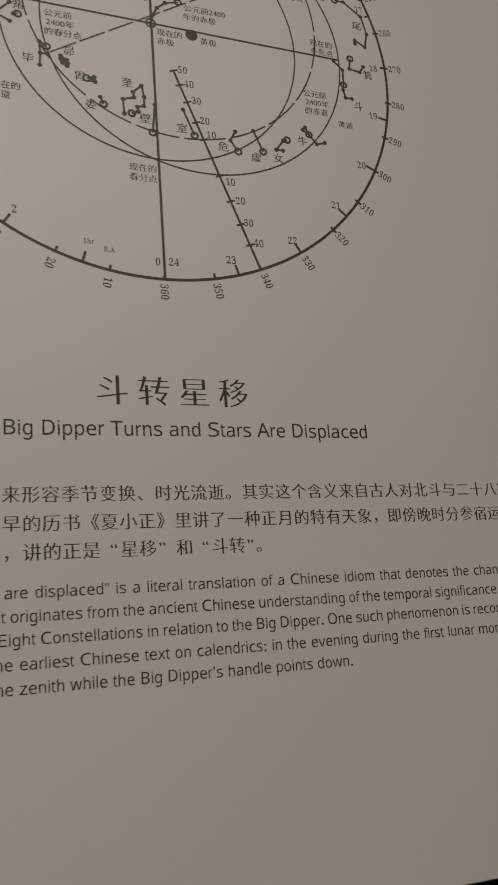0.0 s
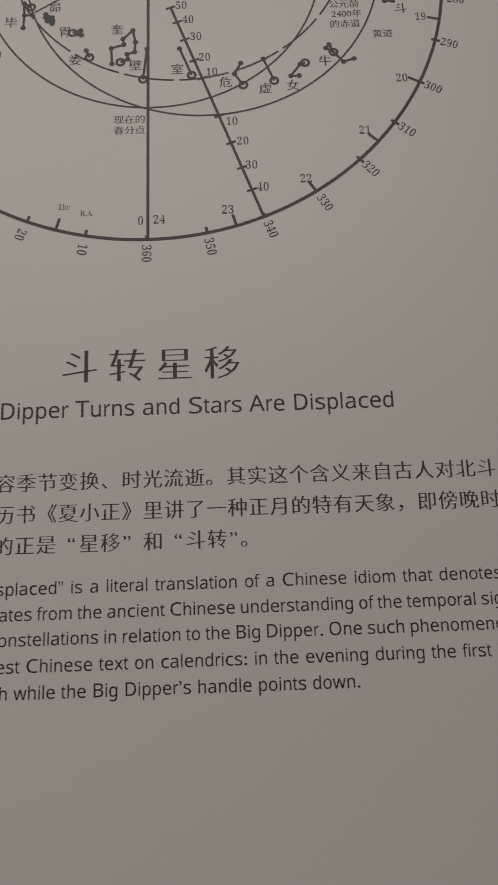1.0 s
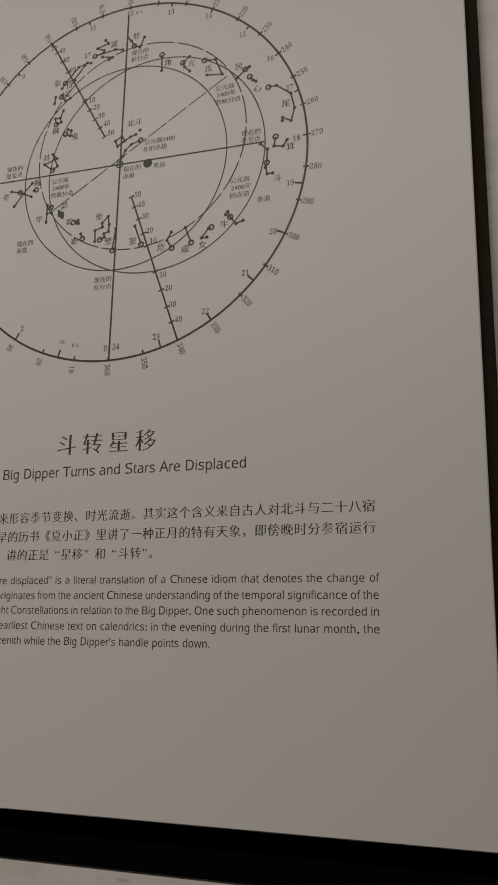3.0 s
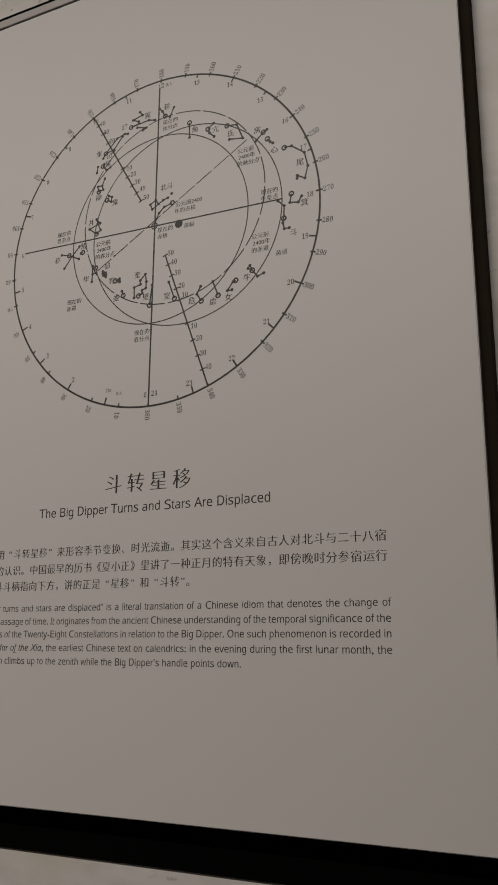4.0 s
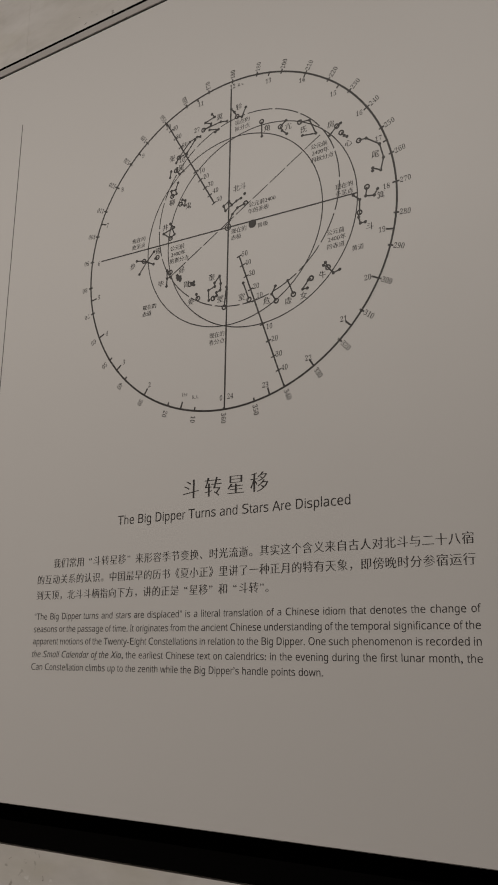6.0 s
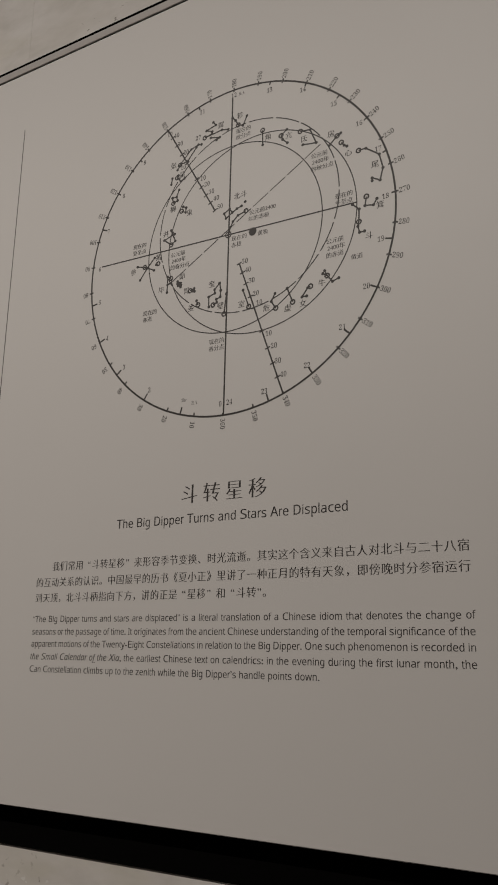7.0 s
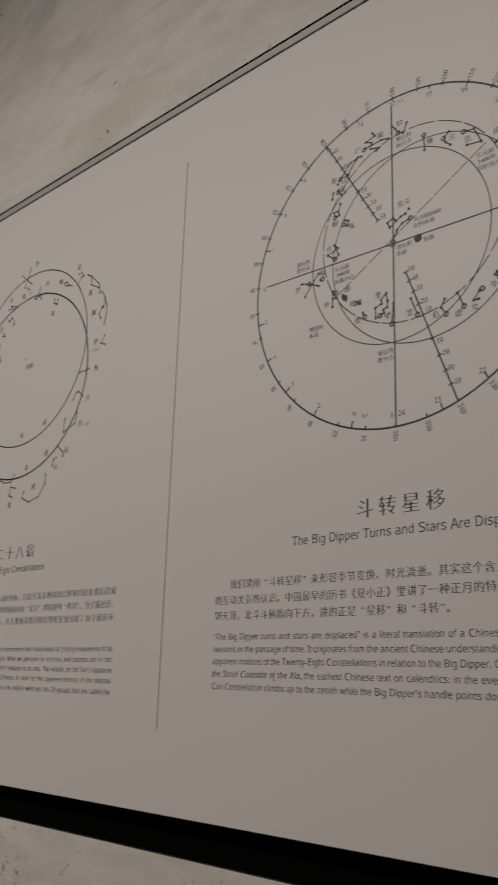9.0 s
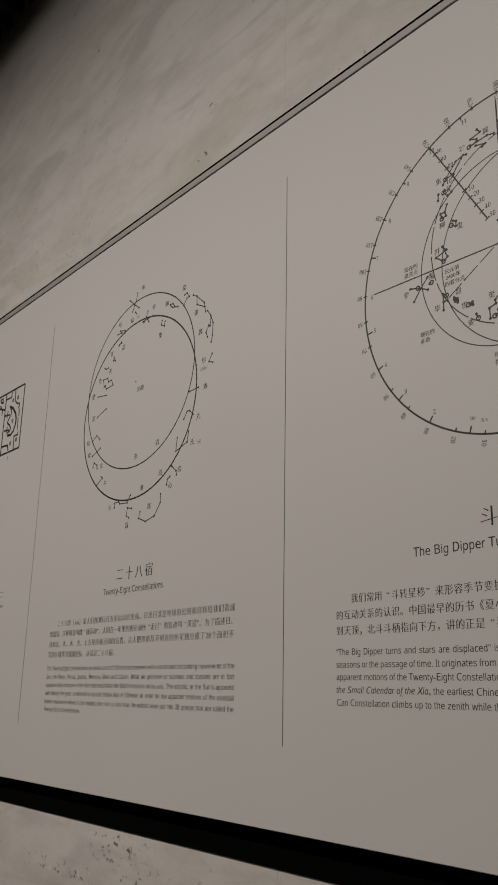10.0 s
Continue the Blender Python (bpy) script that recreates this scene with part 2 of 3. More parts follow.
def letter(ch, face):
    """One letter at size 1 on the grotesque's set width, its ascenders brought down to the height of the capitals."""
    key = (ch, face)
    if key in LETTERS:
        return LETTERS[key]
    body = cut(ch, face)
    pts, faces, left, right = typeset(body + body, 1.0, 0.0, 0.004, 0.001)
    mid = (left + right) / 2
    faces = [f for f in faces if sum(pts[i][0] for i in f) < mid * len(f)]
    used = sorted({i for f in faces for i in f})
    index = {v: i for i, v in enumerate(used)}
    k = ADVANCE[ch] / (right - max(pts[i][0] for i in used))

    def height(z):
        if not "a" <= ch <= "z" or z < 0:
            return z
        return z * 0.519 / 0.536 if z < 0.55 else 0.5325 + (z - 0.55) * (0.716 - 0.5325) / (0.76 - 0.55)
    LETTERS[key] = [(pts[i][0] * k, height(pts[i][1])) for i in used], [[index[i] for i in f] for f in faces]
    return LETTERS[key]


def latin(name, body, x0, x1, z, cap, parent, italic="", ragged=False, label=""):
    """A line of the sans-serif text from x0 to x1 (mm), justified by its word spaces; cap: height of its capitals."""
    ink, em = Print(), cap / 0.716
    line = italic + body
    black = sum(ADVANCE[c] for c in line if c != " ")
    gaps = line.count(" ")
    wide = (x1 - x0) / (black + 0.278 * gaps) / em if ragged else 1.0
    gap = 0.278 * wide * em if ragged else ((x1 - x0) - black * em) / gaps
    x = x0
    for i, c in enumerate(line):
        if c == " ":
            x += gap
            continue
        put_letters(ink, letter(c, SLANTED if i < len(italic) else SANS), x, z, em * wide, em)
        x += ADVANCE[c] * em * wide
    return ink.done(name, parent, label=label)


def hanzi(name, body, x, z, em, step, parent, label="", upright=0.009, level=-0.015):
    """A line of square characters on a regular pitch (mm), foot of the characters at z."""
    ink, i = Print(), 0
    while i < len(body):
        ch = body[i]
        if ch == "‹":  # letters and digits set close together
            end = body.index("›", i)
            ch = body[i + 1:end]
            i = end
        run = typeset(ch, 1.0, 0.0, upright, level)
        if ord(ch[0]) < 0x2E80 and ch not in "“”":
            n = (run[3] - run[2]) * em
            put_letters(ink, run, x - run[2] * em + 0.1 * em, z + 0.08 * em, em, em)
            x += n + 0.25 * em
        else:
            off = -run[2] * em + (0.5 * em if ch == "“" else 0.08 * em) if ch in "“”" else 0.0
            put_letters(ink, run, x + off, z + 0.08 * em, em, em)
            x += step * (0.55 if body[i:i + 2] == "”。" else 1.0)
        i += 1
    return ink.done(name, parent, label=label)


def centred(ink, body, x, z, em, squeeze=1.0, turn=0.0, upright=0.012, level=-0.009, mid=None):
    run = typeset(body, 1.0, 0.0, upright, level)
    mid = (0.38 if ord(body[0]) > 0x2E80 else 0.36) if mid is None else mid
    cx = (run[2] + run[3]) / 2
    c, s = math.cos(radians(turn)), math.sin(radians(turn))
    px, pz = cx * em * squeeze, mid * em
    put_letters(ink, run, x - px * c + pz * s, z - px * s - pz * c, em * squeeze, em, turn)


def figures(ink, body, x, z, turn=0.0):
    """A number in the book face, its digits on even widths, centred on (x, z) and turned about it."""
    c, s, wide = math.cos(radians(turn)), math.sin(radians(turn)), 7.3
    for i, d in enumerate(body):
        run = typeset(cut(d, BOOK), 1.0, 0.0, -0.016, 0.002)
        u, v = (i - len(body) / 2) * wide, -5.1
        put_letters(ink, run, x + u * c - v * s, z + u * s + v * c, 12.7, 15.0, turn)


def name(chart, body, x, z, em=16.0):
    ink = Print()
    centred(ink, body, x, z, em, 1.0)
    return ink.done("star_name", chart)


def note(chart, body, x, z):
    ink, rows = Print(), body.split("|")
    lengths = [sum(0.6 if ord(c) < 256 else 1.0 for c in r) for r in rows]
    for k, r in enumerate(rows):
        left = x - max(lengths) * 6.1
        centred(ink, r, left + lengths[k] * 6.1, z + ((len(rows) - 1) / 2 - k) * 14.5, 12.4, 1.0)
    return ink.done("chart_note", chart)


def number(chart, body, x, z):
    ink = Print()
    figures(ink, body, x, z)
    return ink.done("scale_number", chart)


def tiny(chart, body, x, z, em=10.5):
    ink = Print()
    centred(ink, cut(body, BOOK) if body[0] != "（" else body, x, z, em, 0.85, upright=-0.014, level=0.0)
    return ink.done("small_mark", chart, PALE)


def figure(chart, lines, rings=(), width=3.0, dot=3.3):
    """A constellation: strokes between its stars, dots on them, a ring round the leading star."""
    ink = Print()
    for line in lines:
        for a, b in zip(line, line[1:]):
            ink.stroke(a, b, width)
        for p in line:
            if p not in rings:
                ink.disc(*p, dot)
    for x, z in rings:
        ink.ring(x, z, 4.5, 4.5, 3.1, steps=18)
    return ink.done("constellation", chart)


# ---- the setting ----
WALL = 0.045
X0, X1, Y0, TOP = -6.0, 4.0, -6.0, 4.95
wall = tagged(box("wall_north", X0, X1, WALL + 0.02, WALL + 0.25, 0, TOP, MORTAR), "travertine-clad gallery wall behind the exhibit panel", "wall", kind="structure")
tagged(box("wall_west", X0 - 0.2, X0, Y0, WALL + 0.25, 0, TOP, DARK), "plain dark gallery wall", "wall", kind="structure")
tagged(box("wall_east", X1, X1 + 0.2, Y0, WALL + 0.25, 0, TOP, DARK), "plain dark gallery wall", "wall", kind="structure")
tagged(box("wall_south", X0 - 0.2, X1 + 0.2, Y0 - 0.2, Y0, 0, TOP, DARK), "plain dark gallery wall", "wall", kind="structure")
tagged(box("floor", X0 - 0.2, X1 + 0.2, Y0 - 0.2, WALL + 0.25, -0.2, 0, PAVING), "grey stone gallery floor", "floor", kind="structure")


def ceiling():
    """A black ceiling with baffles hung at right angles to the stone wall, in one mesh."""
    verts, faces = [], []

    def add(x0, x1, y0, y1, z0, z1):
        k = len(verts)
        verts.extend((x, y, z) for x in (x0, x1) for y in (y0, y1) for z in (z0, z1))
        faces.extend([[k + i for i in f] for f in ((0, 1, 3, 2), (4, 6, 7, 5), (0, 4, 5, 1), (2, 3, 7, 6), (0, 2, 6, 4), (1, 5, 7, 3))])
    add(X0 - 0.2, X1 + 0.2, Y0 - 0.2, WALL + 0.25, TOP, TOP + 0.2)
    n = int((X1 - X0) / 0.13)
    for i in range(n):
        x = X0 + 0.06 + 0.13 * i
        add(x, x + 0.045, Y0 + 0.02, WALL - 0.02, 4.50, TOP - 0.004)
    return mesh_object("ceiling", verts, faces, CEIL)


tagged(ceiling(), "black ceiling hung with narrow baffles", "ceiling", kind="structure")

washer = tagged(new("wall_washer"), "black linear wall washer lamp under the ceiling", "lamp")
washer.location = (-1.75, WASH_Y - 0.03, WASH_Z + 0.06)
box("housing", -3.35, 3.35, -0.07, 0.0, -0.05, 0.06, BLACK, washer, bevel=0.006)
# unseen blade, added to end the washer's light below the ceiling
mesh_object("visor", [(x, y, z + k) for k in (0.0, 0.004) for x in (-3.35, 3.35) for y, z in ((0.0, 0.02), (0.43, -0.062))],
            [(0, 1, 3, 2), (4, 6, 7, 5), (0, 4, 5, 1), (2, 3, 7, 6), (0, 2, 6, 4), (1, 5, 7, 3)], BLACK, washer)
for sx in (-2.5, 0.0, 2.5):
    box("bracket", sx - 0.02, sx + 0.02, -0.05, -0.02, 0.06, 0.49, BLACK, washer, bevel=0.003)

# ---- the exhibit panel ----
LEFT, RIGHT, FOOT, HEAD = -3.18, 0.6355, 0.932, 2.700
panel = tagged(new("exhibit_panel"), "long white exhibit panel with printed star charts on stone wall", "exhibit panel")
box("board", LEFT, RIGHT, 0.0, 0.0295, FOOT, HEAD, WHITE, panel, "satin white printed board", bevel=0.0015)
box("top_rail", LEFT, RIGHT + 0.004, 0.0, 0.012, HEAD + 0.005, HEAD + 0.0265, STEEL, panel, "grey metal top rail", bevel=0.001)
# black strip drawn in for the rail's dark gap and the shadow line above
box("rail_shadow_strip", LEFT, RIGHT + 0.004, 0.004, 0.0295, HEAD + 0.0005, HEAD + 0.0375, BLACK, panel, "black strip standing in for the shadow lines along the top rail")
box("carcass", LEFT, RIGHT - 0.006, 0.030, 0.0405, FOOT + 0.02, HEAD - 0.02, BLACK, panel, "black frame behind the board")
# its black foot is put in as the board's shadow on the stone
box("shadow_plate", LEFT, RIGHT - 0.004, 0.041, WALL, FOOT - 0.0825, HEAD - 0.02, BLACK, panel, "black plate standing in for the shadow below the board")
box("side_cheek", RIGHT - 0.002, RIGHT + 0.019, 0.014, WALL, FOOT - 0.073, HEAD + 0.0375, BROWN, panel, "dark brown side edge", bevel=0.001)


def divider(x):
    ink = Print()
    ink.stroke((x, 1104), (x, 2526), 2.4)
    return ink.done("divider_line", panel, PALE, "thin printed dividing line")


for x in (-627, -1910):
    divider(x)

EM, STEP, CAP = 21.0, 21.7, 12.9

# -- first column: texts --
hanzi("title", "斗转星移", -95, 1515, 41.0, 51.0, panel, "large printed Chinese title", 0.012, -0.016)
latin("subtitle", "The Big Dipper Turns and Stars Are Displaced", -252, 261, 1477, 18.2, panel, ragged=True, label="printed English subtitle")
hanzi("text_line", "我们常用“斗转星移”来形容季节变换、时光流逝。其实这个含义来自古人对北斗与二十八宿", -420, 1398, EM, STEP, panel)
hanzi("text_line", "的互动关系的认识。中国最早的历书《夏小正》里讲了一种正月的特有天象，即傍晚时分参宿运行", -463, 1365, EM, STEP, panel)
hanzi("text_line", "到天顶，北斗斗柄指向下方，讲的正是“星移”和“斗转”。", -463, 1333, EM, STEP, panel)
latin("text_line", "“The Big Dipper turns and stars are displaced” is a literal translation of a Chinese idiom that denotes the change of", -464, 472, 1292.9, CAP, panel)
latin("text_line", "seasons or the passage of time. It originates from the ancient Chinese understanding of the temporal significance of the", -464, 472, 1267.6, CAP, panel)
latin("text_line", "apparent motions of the Twenty-Eight Constellations in relation to the Big Dipper. One such phenomenon is recorded in", -464, 472, 1243.1, CAP, panel)
latin("text_line", ", the earliest Chinese text on calendrics: in the evening during the first lunar month, the", -464, 472, 1217.6, CAP, panel, italic="the Small Calendar of the Xia")
latin("text_line", "Can Constellation climbs up to the zenith while the Big Dipper’s handle points down.", -464, 205, 1192.6, CAP, panel, ragged=True)

# -- second column: texts --
hanzi("title", "二十八宿", -1358.3, 1521.7, 41.0, 51.0, panel, "large printed Chinese title", 0.012, -0.016)
latin("subtitle", "Twenty-Eight Constellations", -1423.3, -1110.2, 1484, 18.2, panel, ragged=True, label="printed English subtitle")
hanzi("text_line", "二十八宿（‹xiù›）是人们观测日月五星运动的坐标。日出日落是地球的公转和自转给我们造成", -1695.7, 1403.9, EM, 22.27, panel)
hanzi("text_line", "的错觉，这种现象叫做“视运动”。太阳在一年里的视运动所“走过”的轨迹叫“黄道”。为了描述日、", -1739.6, 1372.2, EM, 20.95, panel)
hanzi("text_line", "月和金、木、水、火、土五星的视运动的位置，古人把黄道及其附近的恒星划分成了‹28›个面积不", -1739.3, 1340.1, EM, 22.27, panel)
hanzi("text_line", "等的区域作为观测坐标，这就是二十八宿。", -1739.1, 1308.1, EM, STEP, panel)
latin("text_line", "The Twenty-Eight Constellations provided ancient Chinese astronomers with coordinates for plotting movements of the", -1739.8, -796.8, 1269.2, CAP, panel)
latin("text_line", "Sun, the Moon, Venus, Jupiter, Mercury, Mars and Saturn. What we perceive as sunrises and sunsets are in fact", -1739.6, -796.7, 1244.2, CAP, panel)
latin("text_line", "apparent daily motions of the Sun that result from the Earth’s rotation on its axis. The ecliptic, or the Sun’s apparent", -1739.4, -796.7, 1219.8, CAP, panel)
latin("text_line", "path during the year, is referred to as the Yellow Belt in Chinese. In order for the apparent motions of the celestial", -1739.2, -796.6, 1195.3, CAP, panel)
latin("text_line", "bodies mentioned above to be tracked, the stars in and near the ecliptic were put into 28 groups that are called the", -1739, -796.5, 1169.9, CAP, panel)
latin("text_line", "Twenty-Eight Constellations.", -1738.8, -1509.3, 1146.7, CAP, panel, ragged=True)

# -- first column: the polar star chart --
CX, CZ, R = -0.2, 2046.2, 363.0
ink = Print()
ink.ring(CX, CZ, R, R, 3.9, steps=240)
chart = ink.done("star_chart", panel, label="round polar star chart printed in black line")


def circle(x, z, r, width, dash=None):
    ink = Print()
    ink.ring(x, z, r, r, width, dash=dash, steps=200)
    return ink.done("chart_circle", chart)


circle(5.0, 2064.2, 208.6, 2.2)
circle(67.8, 2060.5, 217.8, 2.2)
for k in range(20):  # the broken circle, dash by dash
    ink = Print()
    ink.arc(37.3, 2105.1, 212.4, 2.3, math.tau * k / 20, math.tau * (k + 0.9) / 20)
    ink.done("dash", chart)


def axis(a, b, width, dashes=1, name="chart_axis"):
    for k in range(dashes):
        p, q = k / dashes, (k + (0.88 if dashes > 1 else 1)) / dashes
        ink = Print()
        ink.stroke((a[0] + (b[0] - a[0]) * p, a[1] + (b[1] - a[1]) * p), (a[0] + (b[0] - a[0]) * q, a[1] + (b[1] - a[1]) * q), width)
        ink.done(name, chart)


axis((2.5, 2391), (-1, CZ - R), 3.5)
axis((-336, 2075.5), (285, 2062), 2.9)
axis((-138, 1995), (215, 2213), 2.1, dashes=9, name="dash")


def on_ring(degrees):
    """Angle on the outer ring, clockwise from its foot, at which a degree of the chart stands: its pole lies off the ring's centre."""
    a = radians(degrees)
    return radians(degrees + 0.99 + 3.84 * math.sin(a) - 0.25 * math.cos(a) + 0.66 * math.sin(2 * a) - 0.37 * math.cos(2 * a))


def tick(a, inner, outer, width):
    ink = Print()
    ink.stroke((CX - (R - inner) * math.sin(a), CZ - (R - inner) * math.cos(a)), (CX - (R + outer) * math.sin(a), CZ - (R + outer) * math.cos(a)), width)
    return ink.done("tick", chart)


for k in range(36):
    degrees = 10 * k
    a = on_ring(degrees)
    tick(a, 7.5 if 10 <= degrees <= 60 or degrees > 340 else 5.0, 1.5 if degrees < 70 or degrees > 325 else 6.0, 3.4)
    ink = Print()
    figures(ink, str(degrees or 360), CX - (R + 17.5) * math.sin(a), CZ - (R + 17.5) * math.cos(a), -90 - math.degrees(a))
    ink.done("degree_number", chart)
for hour in range(24):
    if hour in (0, 6, 12):
        continue
    tick(on_ring(15 * hour), 15.0 if hour in (1, 2, 3, 4, 5, 7, 19, 20, 21, 22, 23) else 8.0, 0.0, 3.4)


def scale_line(a, b, stops):
    ink = Print()
    ink.stroke(a, b, 3.3)
    n = math.hypot(b[0] - a[0], b[1] - a[1])
    ux, uz = (b[0] - a[0]) / n, (b[1] - a[1]) / n
    for s in stops:
        x, z = a[0] + ux * s, a[1] + uz * s
        ink.stroke((x - uz * 6, z + ux * 6), (x + uz * 6, z - ux * 6), 2.9)
    return ink.done("scale_line", chart)


scale_line((-167.6, 2370), (-34.5, 2132.6), (29, 56, 86, 116, 170, 197, 223, 247, 271))
scale_line((28, 1997), (131, 1706), (0, 23, 50, 82, 109, 165, 204, 239, 270))
ink = Print()
ink.ring(0, 2068.5, 6.5, 6.5, 2.8, steps=24)
ink.done("pole_ring", chart)
for x, z, r in ((58, 2060.5, 9.0), (39, 2133, 3.4)):
    ink = Print()
    ink.disc(x, z, r, 20)
    ink.done("chart_dot", chart)
figure(chart, [[(-45.8, 2347.8), (-38.9, 2338.7), (-62.9, 2332.6), (-48, 2325.6), (-48, 2320.5), (-67, 2316.5), (-23, 2321.5), (-7, 2317.5)], [(-51.1, 2311.4), (-28.1, 2305.3), (-36.2, 2301.3)]], rings=[(-67, 2316.5)])
figure(chart, [[(3.2, 2341.7), (11.1, 2332.6), (18, 2319.5), (30, 2314.4), (39.1, 2334.6)]], rings=[(18, 2319.5)])
figure(chart, [[(-136.5, 2259.9), (-130.4, 2270), (-109.4, 2274), (-88.2, 2300.3)], [(-130.4, 2270), (-102.2, 2299.3), (-83.1, 2305.3), (-75.1, 2303.3)]], rings=[(-130.4, 2270)])
figure(chart, [[(-151.7, 2228.6), (-149.6, 2242.7)], [(-133.6, 2245.8), (-136.6, 2240.7), (-126.7, 2229.6), (-116.7, 2233.6)]], rings=[(-136.6, 2240.7)])
figure(chart, [[(-144.1, 2181.1), (-147, 2194.2), (-136, 2194.2), (-133.1, 2184.2), (-144.1, 2181.1)], [(-136, 2194.2), (-129.9, 2209.4)]], rings=[(-144.1, 2181.1)])
figure(chart, [[(-121.3, 2155.9), (-110.4, 2149.8), (-109.3, 2160.9), (-117.2, 2165)]], rings=[(-121.3, 2155.9)])
figure(chart, [[(-146.6, 2116.5), (-136.7, 2105.4), (-163.8, 2097.3), (-144.9, 2082.1), (-134.8, 2089.2), (-146.6, 2116.5)]], rings=[(-144.9, 2082.1)])
figure(chart, [[(8.4, 2116.5), (-6.7, 2107.4), (-11.6, 2119.5), (1.5, 2126.6), (8.4, 2116.5), (19.4, 2122.5), (30.5, 2125.6)]])
figure(chart, [[(41.3, 2111.4), (22.3, 2106.4), (10.2, 2095.3), (4.1, 2083.2), (0, 2068)]], rings=[(41.3, 2111.4)])
figure(chart, [[(77.7, 2286.2), (78.5, 2251.8)]], rings=[(77.7, 2286.2)])
figure(chart, [[(134.6, 2269), (121.5, 2258.9), (125.4, 2248.8), (136.3, 2237.7)]], rings=[(121.5, 2258.9)])
figure(chart, [[(165.5, 2253.8), (187.4, 2250.8), (201.2, 2216.5), (171.2, 2221.5)]], rings=[(165.5, 2253.8)])
figure(chart, [[(254.2, 2220.5), (246.2, 2216.5), (230.1, 2201.3)]], rings=[(246.2, 2216.5)])
figure(chart, [[(255, 2199.3), (261, 2191.2), (266.9, 2187.2)]], rings=[(255, 2199.3)])
figure(chart, [[(290.8, 2170), (305.8, 2170), (332.6, 2148.8), (339.4, 2118.5), (333.2, 2094.3), (317.3, 2103.3), (317.2, 2097.3)]], rings=[(290.8, 2170)])
figure(chart, [[(305, 2068), (302, 2050), (319, 2047), (326, 2058)]], rings=[(305, 2068)])
figure(chart, [[(277, 2059), (290, 2046), (289, 2020), (287, 2011), (290, 1998), (300, 1998)]], rings=[(289, 2020)])
figure(chart, [[(-234, 2051), (-214, 2046), (-188, 2033)], [(-188, 2062), (-207, 2042), (-225, 2018)]], rings=[(-214, 2046)])
figure(chart, [[(-178, 2046), (-183, 2045)]], rings=[(-178, 2046)])
figure(chart, [[(-142, 2003), (-151, 2009), (-150, 1991), (-151, 1973)], [(-150, 1991), (-141, 1992)]], rings=[(-142, 2003)])
figure(chart, [[(-124, 1992), (-116, 1987), (-124, 1987), (-115, 1982), (-122, 1982), (-116, 1978)]])
figure(chart, [[(-91, 1964), (-81, 1967), (-80, 1960), (-85, 1962)]], rings=[(-91, 1964)])
figure(chart, [[(-74, 1938), (-70, 1928)]], rings=[(-70, 1928)])
figure(chart, [[(-43, 1918), (-44, 1940), (-29, 1945), (-30, 1953), (-18, 1965), (-15, 1948), (-16, 1934), (-25, 1931), (-24, 1924), (-33, 1920)]], rings=[(-33, 1920)])
figure(chart, [[(-1, 1938), (-6, 1895)]], rings=[(-6, 1895)])
figure(chart, [[(38, 1937), (52, 1899)]], rings=[(52, 1899)])
figure(chart, [[(111, 1914), (103, 1899), (113, 1883)]], rings=[(113, 1883)])
figure(chart, [[(138, 1919), (150, 1888)]], rings=[(150, 1888)])
figure(chart, [[(188, 1912), (182, 1910), (170, 1894), (180, 1894)]], rings=[(188, 1912)])
figure(chart, [[(218, 1937), (223, 1926), (214, 1932)], [(223, 1926), (234, 1912), (247, 1916)]], rings=[(223, 1926)])
name(chart, "轸", 22.2, 2341.7)
name(chart, "翼", -25.9, 2334.6)
name(chart, "张", -147.4, 2274)
name(chart, "星", -122.6, 2244.8)
name(chart, "柳", -144.2, 2167)
name(chart, "鬼", -100.4, 2146.8)
name(chart, "北斗", 26.7, 2151.8)
name(chart, "井", -159.7, 2111.4)
note(chart, "现在的|秋分点", 30.8, 2297.3)
number(chart, "27", -84, 2322.5)
number(chart, "40", -142.8, 2347.8)
number(chart, "30", -132, 2323.5)
number(chart, "20", -115.2, 2297.3)
number(chart, "10", -121.5, 2261.9)
number(chart, "10", -67.8, 2219.5)
number(chart, "20", -56.9, 2202.3)
number(chart, "30", -45.1, 2181.1)
number(chart, "40", -32.3, 2161.9)
number(chart, "50", -22.4, 2139.7)
number(chart, "10", -161.7, 2356.9)
number(chart, "12", 5.6, 2396.2)
number(chart, "11", -75.5, 2384.1)
number(chart, "9", -229.1, 2307.4)
number(chart, "8", -284.6, 2239.7)
number(chart, "7", -323.3, 2160.9)
number(chart, "13", 93.4, 2377.1)
number(chart, "14", 171.2, 2348.8)
number(chart, "15", 239.8, 2291.2)
number(chart, "16", 293.3, 2228.6)
number(chart, "17", 330.7, 2160.9)
number(chart, "18", 343, 2058)
number(chart, "19", 332, 1974)
name(chart, "角", 90.6, 2267)
name(chart, "亢", 139.5, 2253.8)
name(chart, "氐", 174.3, 2234.7)
name(chart, "房", 233.2, 2225.6)
name(chart, "心", 269.8, 2172)
name(chart, "尾", 323.5, 2130.6)
name(chart, "箕", 332, 2044)
name(chart, "斗", 309, 1987)
note(chart, "公元前|2400年|的秋分点", 213.8, 2174.1)
note(chart, "现在的|冬至点", 259.1, 2078.1)
note(chart, "公元前2400|年的赤极", 80.2, 2097.3)
note(chart, "黄极", 82, 2053)
note(chart, "现在的|赤极", 26, 2049)
note(chart, "公元前|2400年|的赤道", 242, 1981)
note(chart, "黄道", 284, 1951)
name(chart, "觜", -177, 2061)
name(chart, "参", -245, 2041)
name(chart, "毕", -166, 1982)
name(chart, "昴", -113, 2002)
name(chart, "胃", -100, 1966)
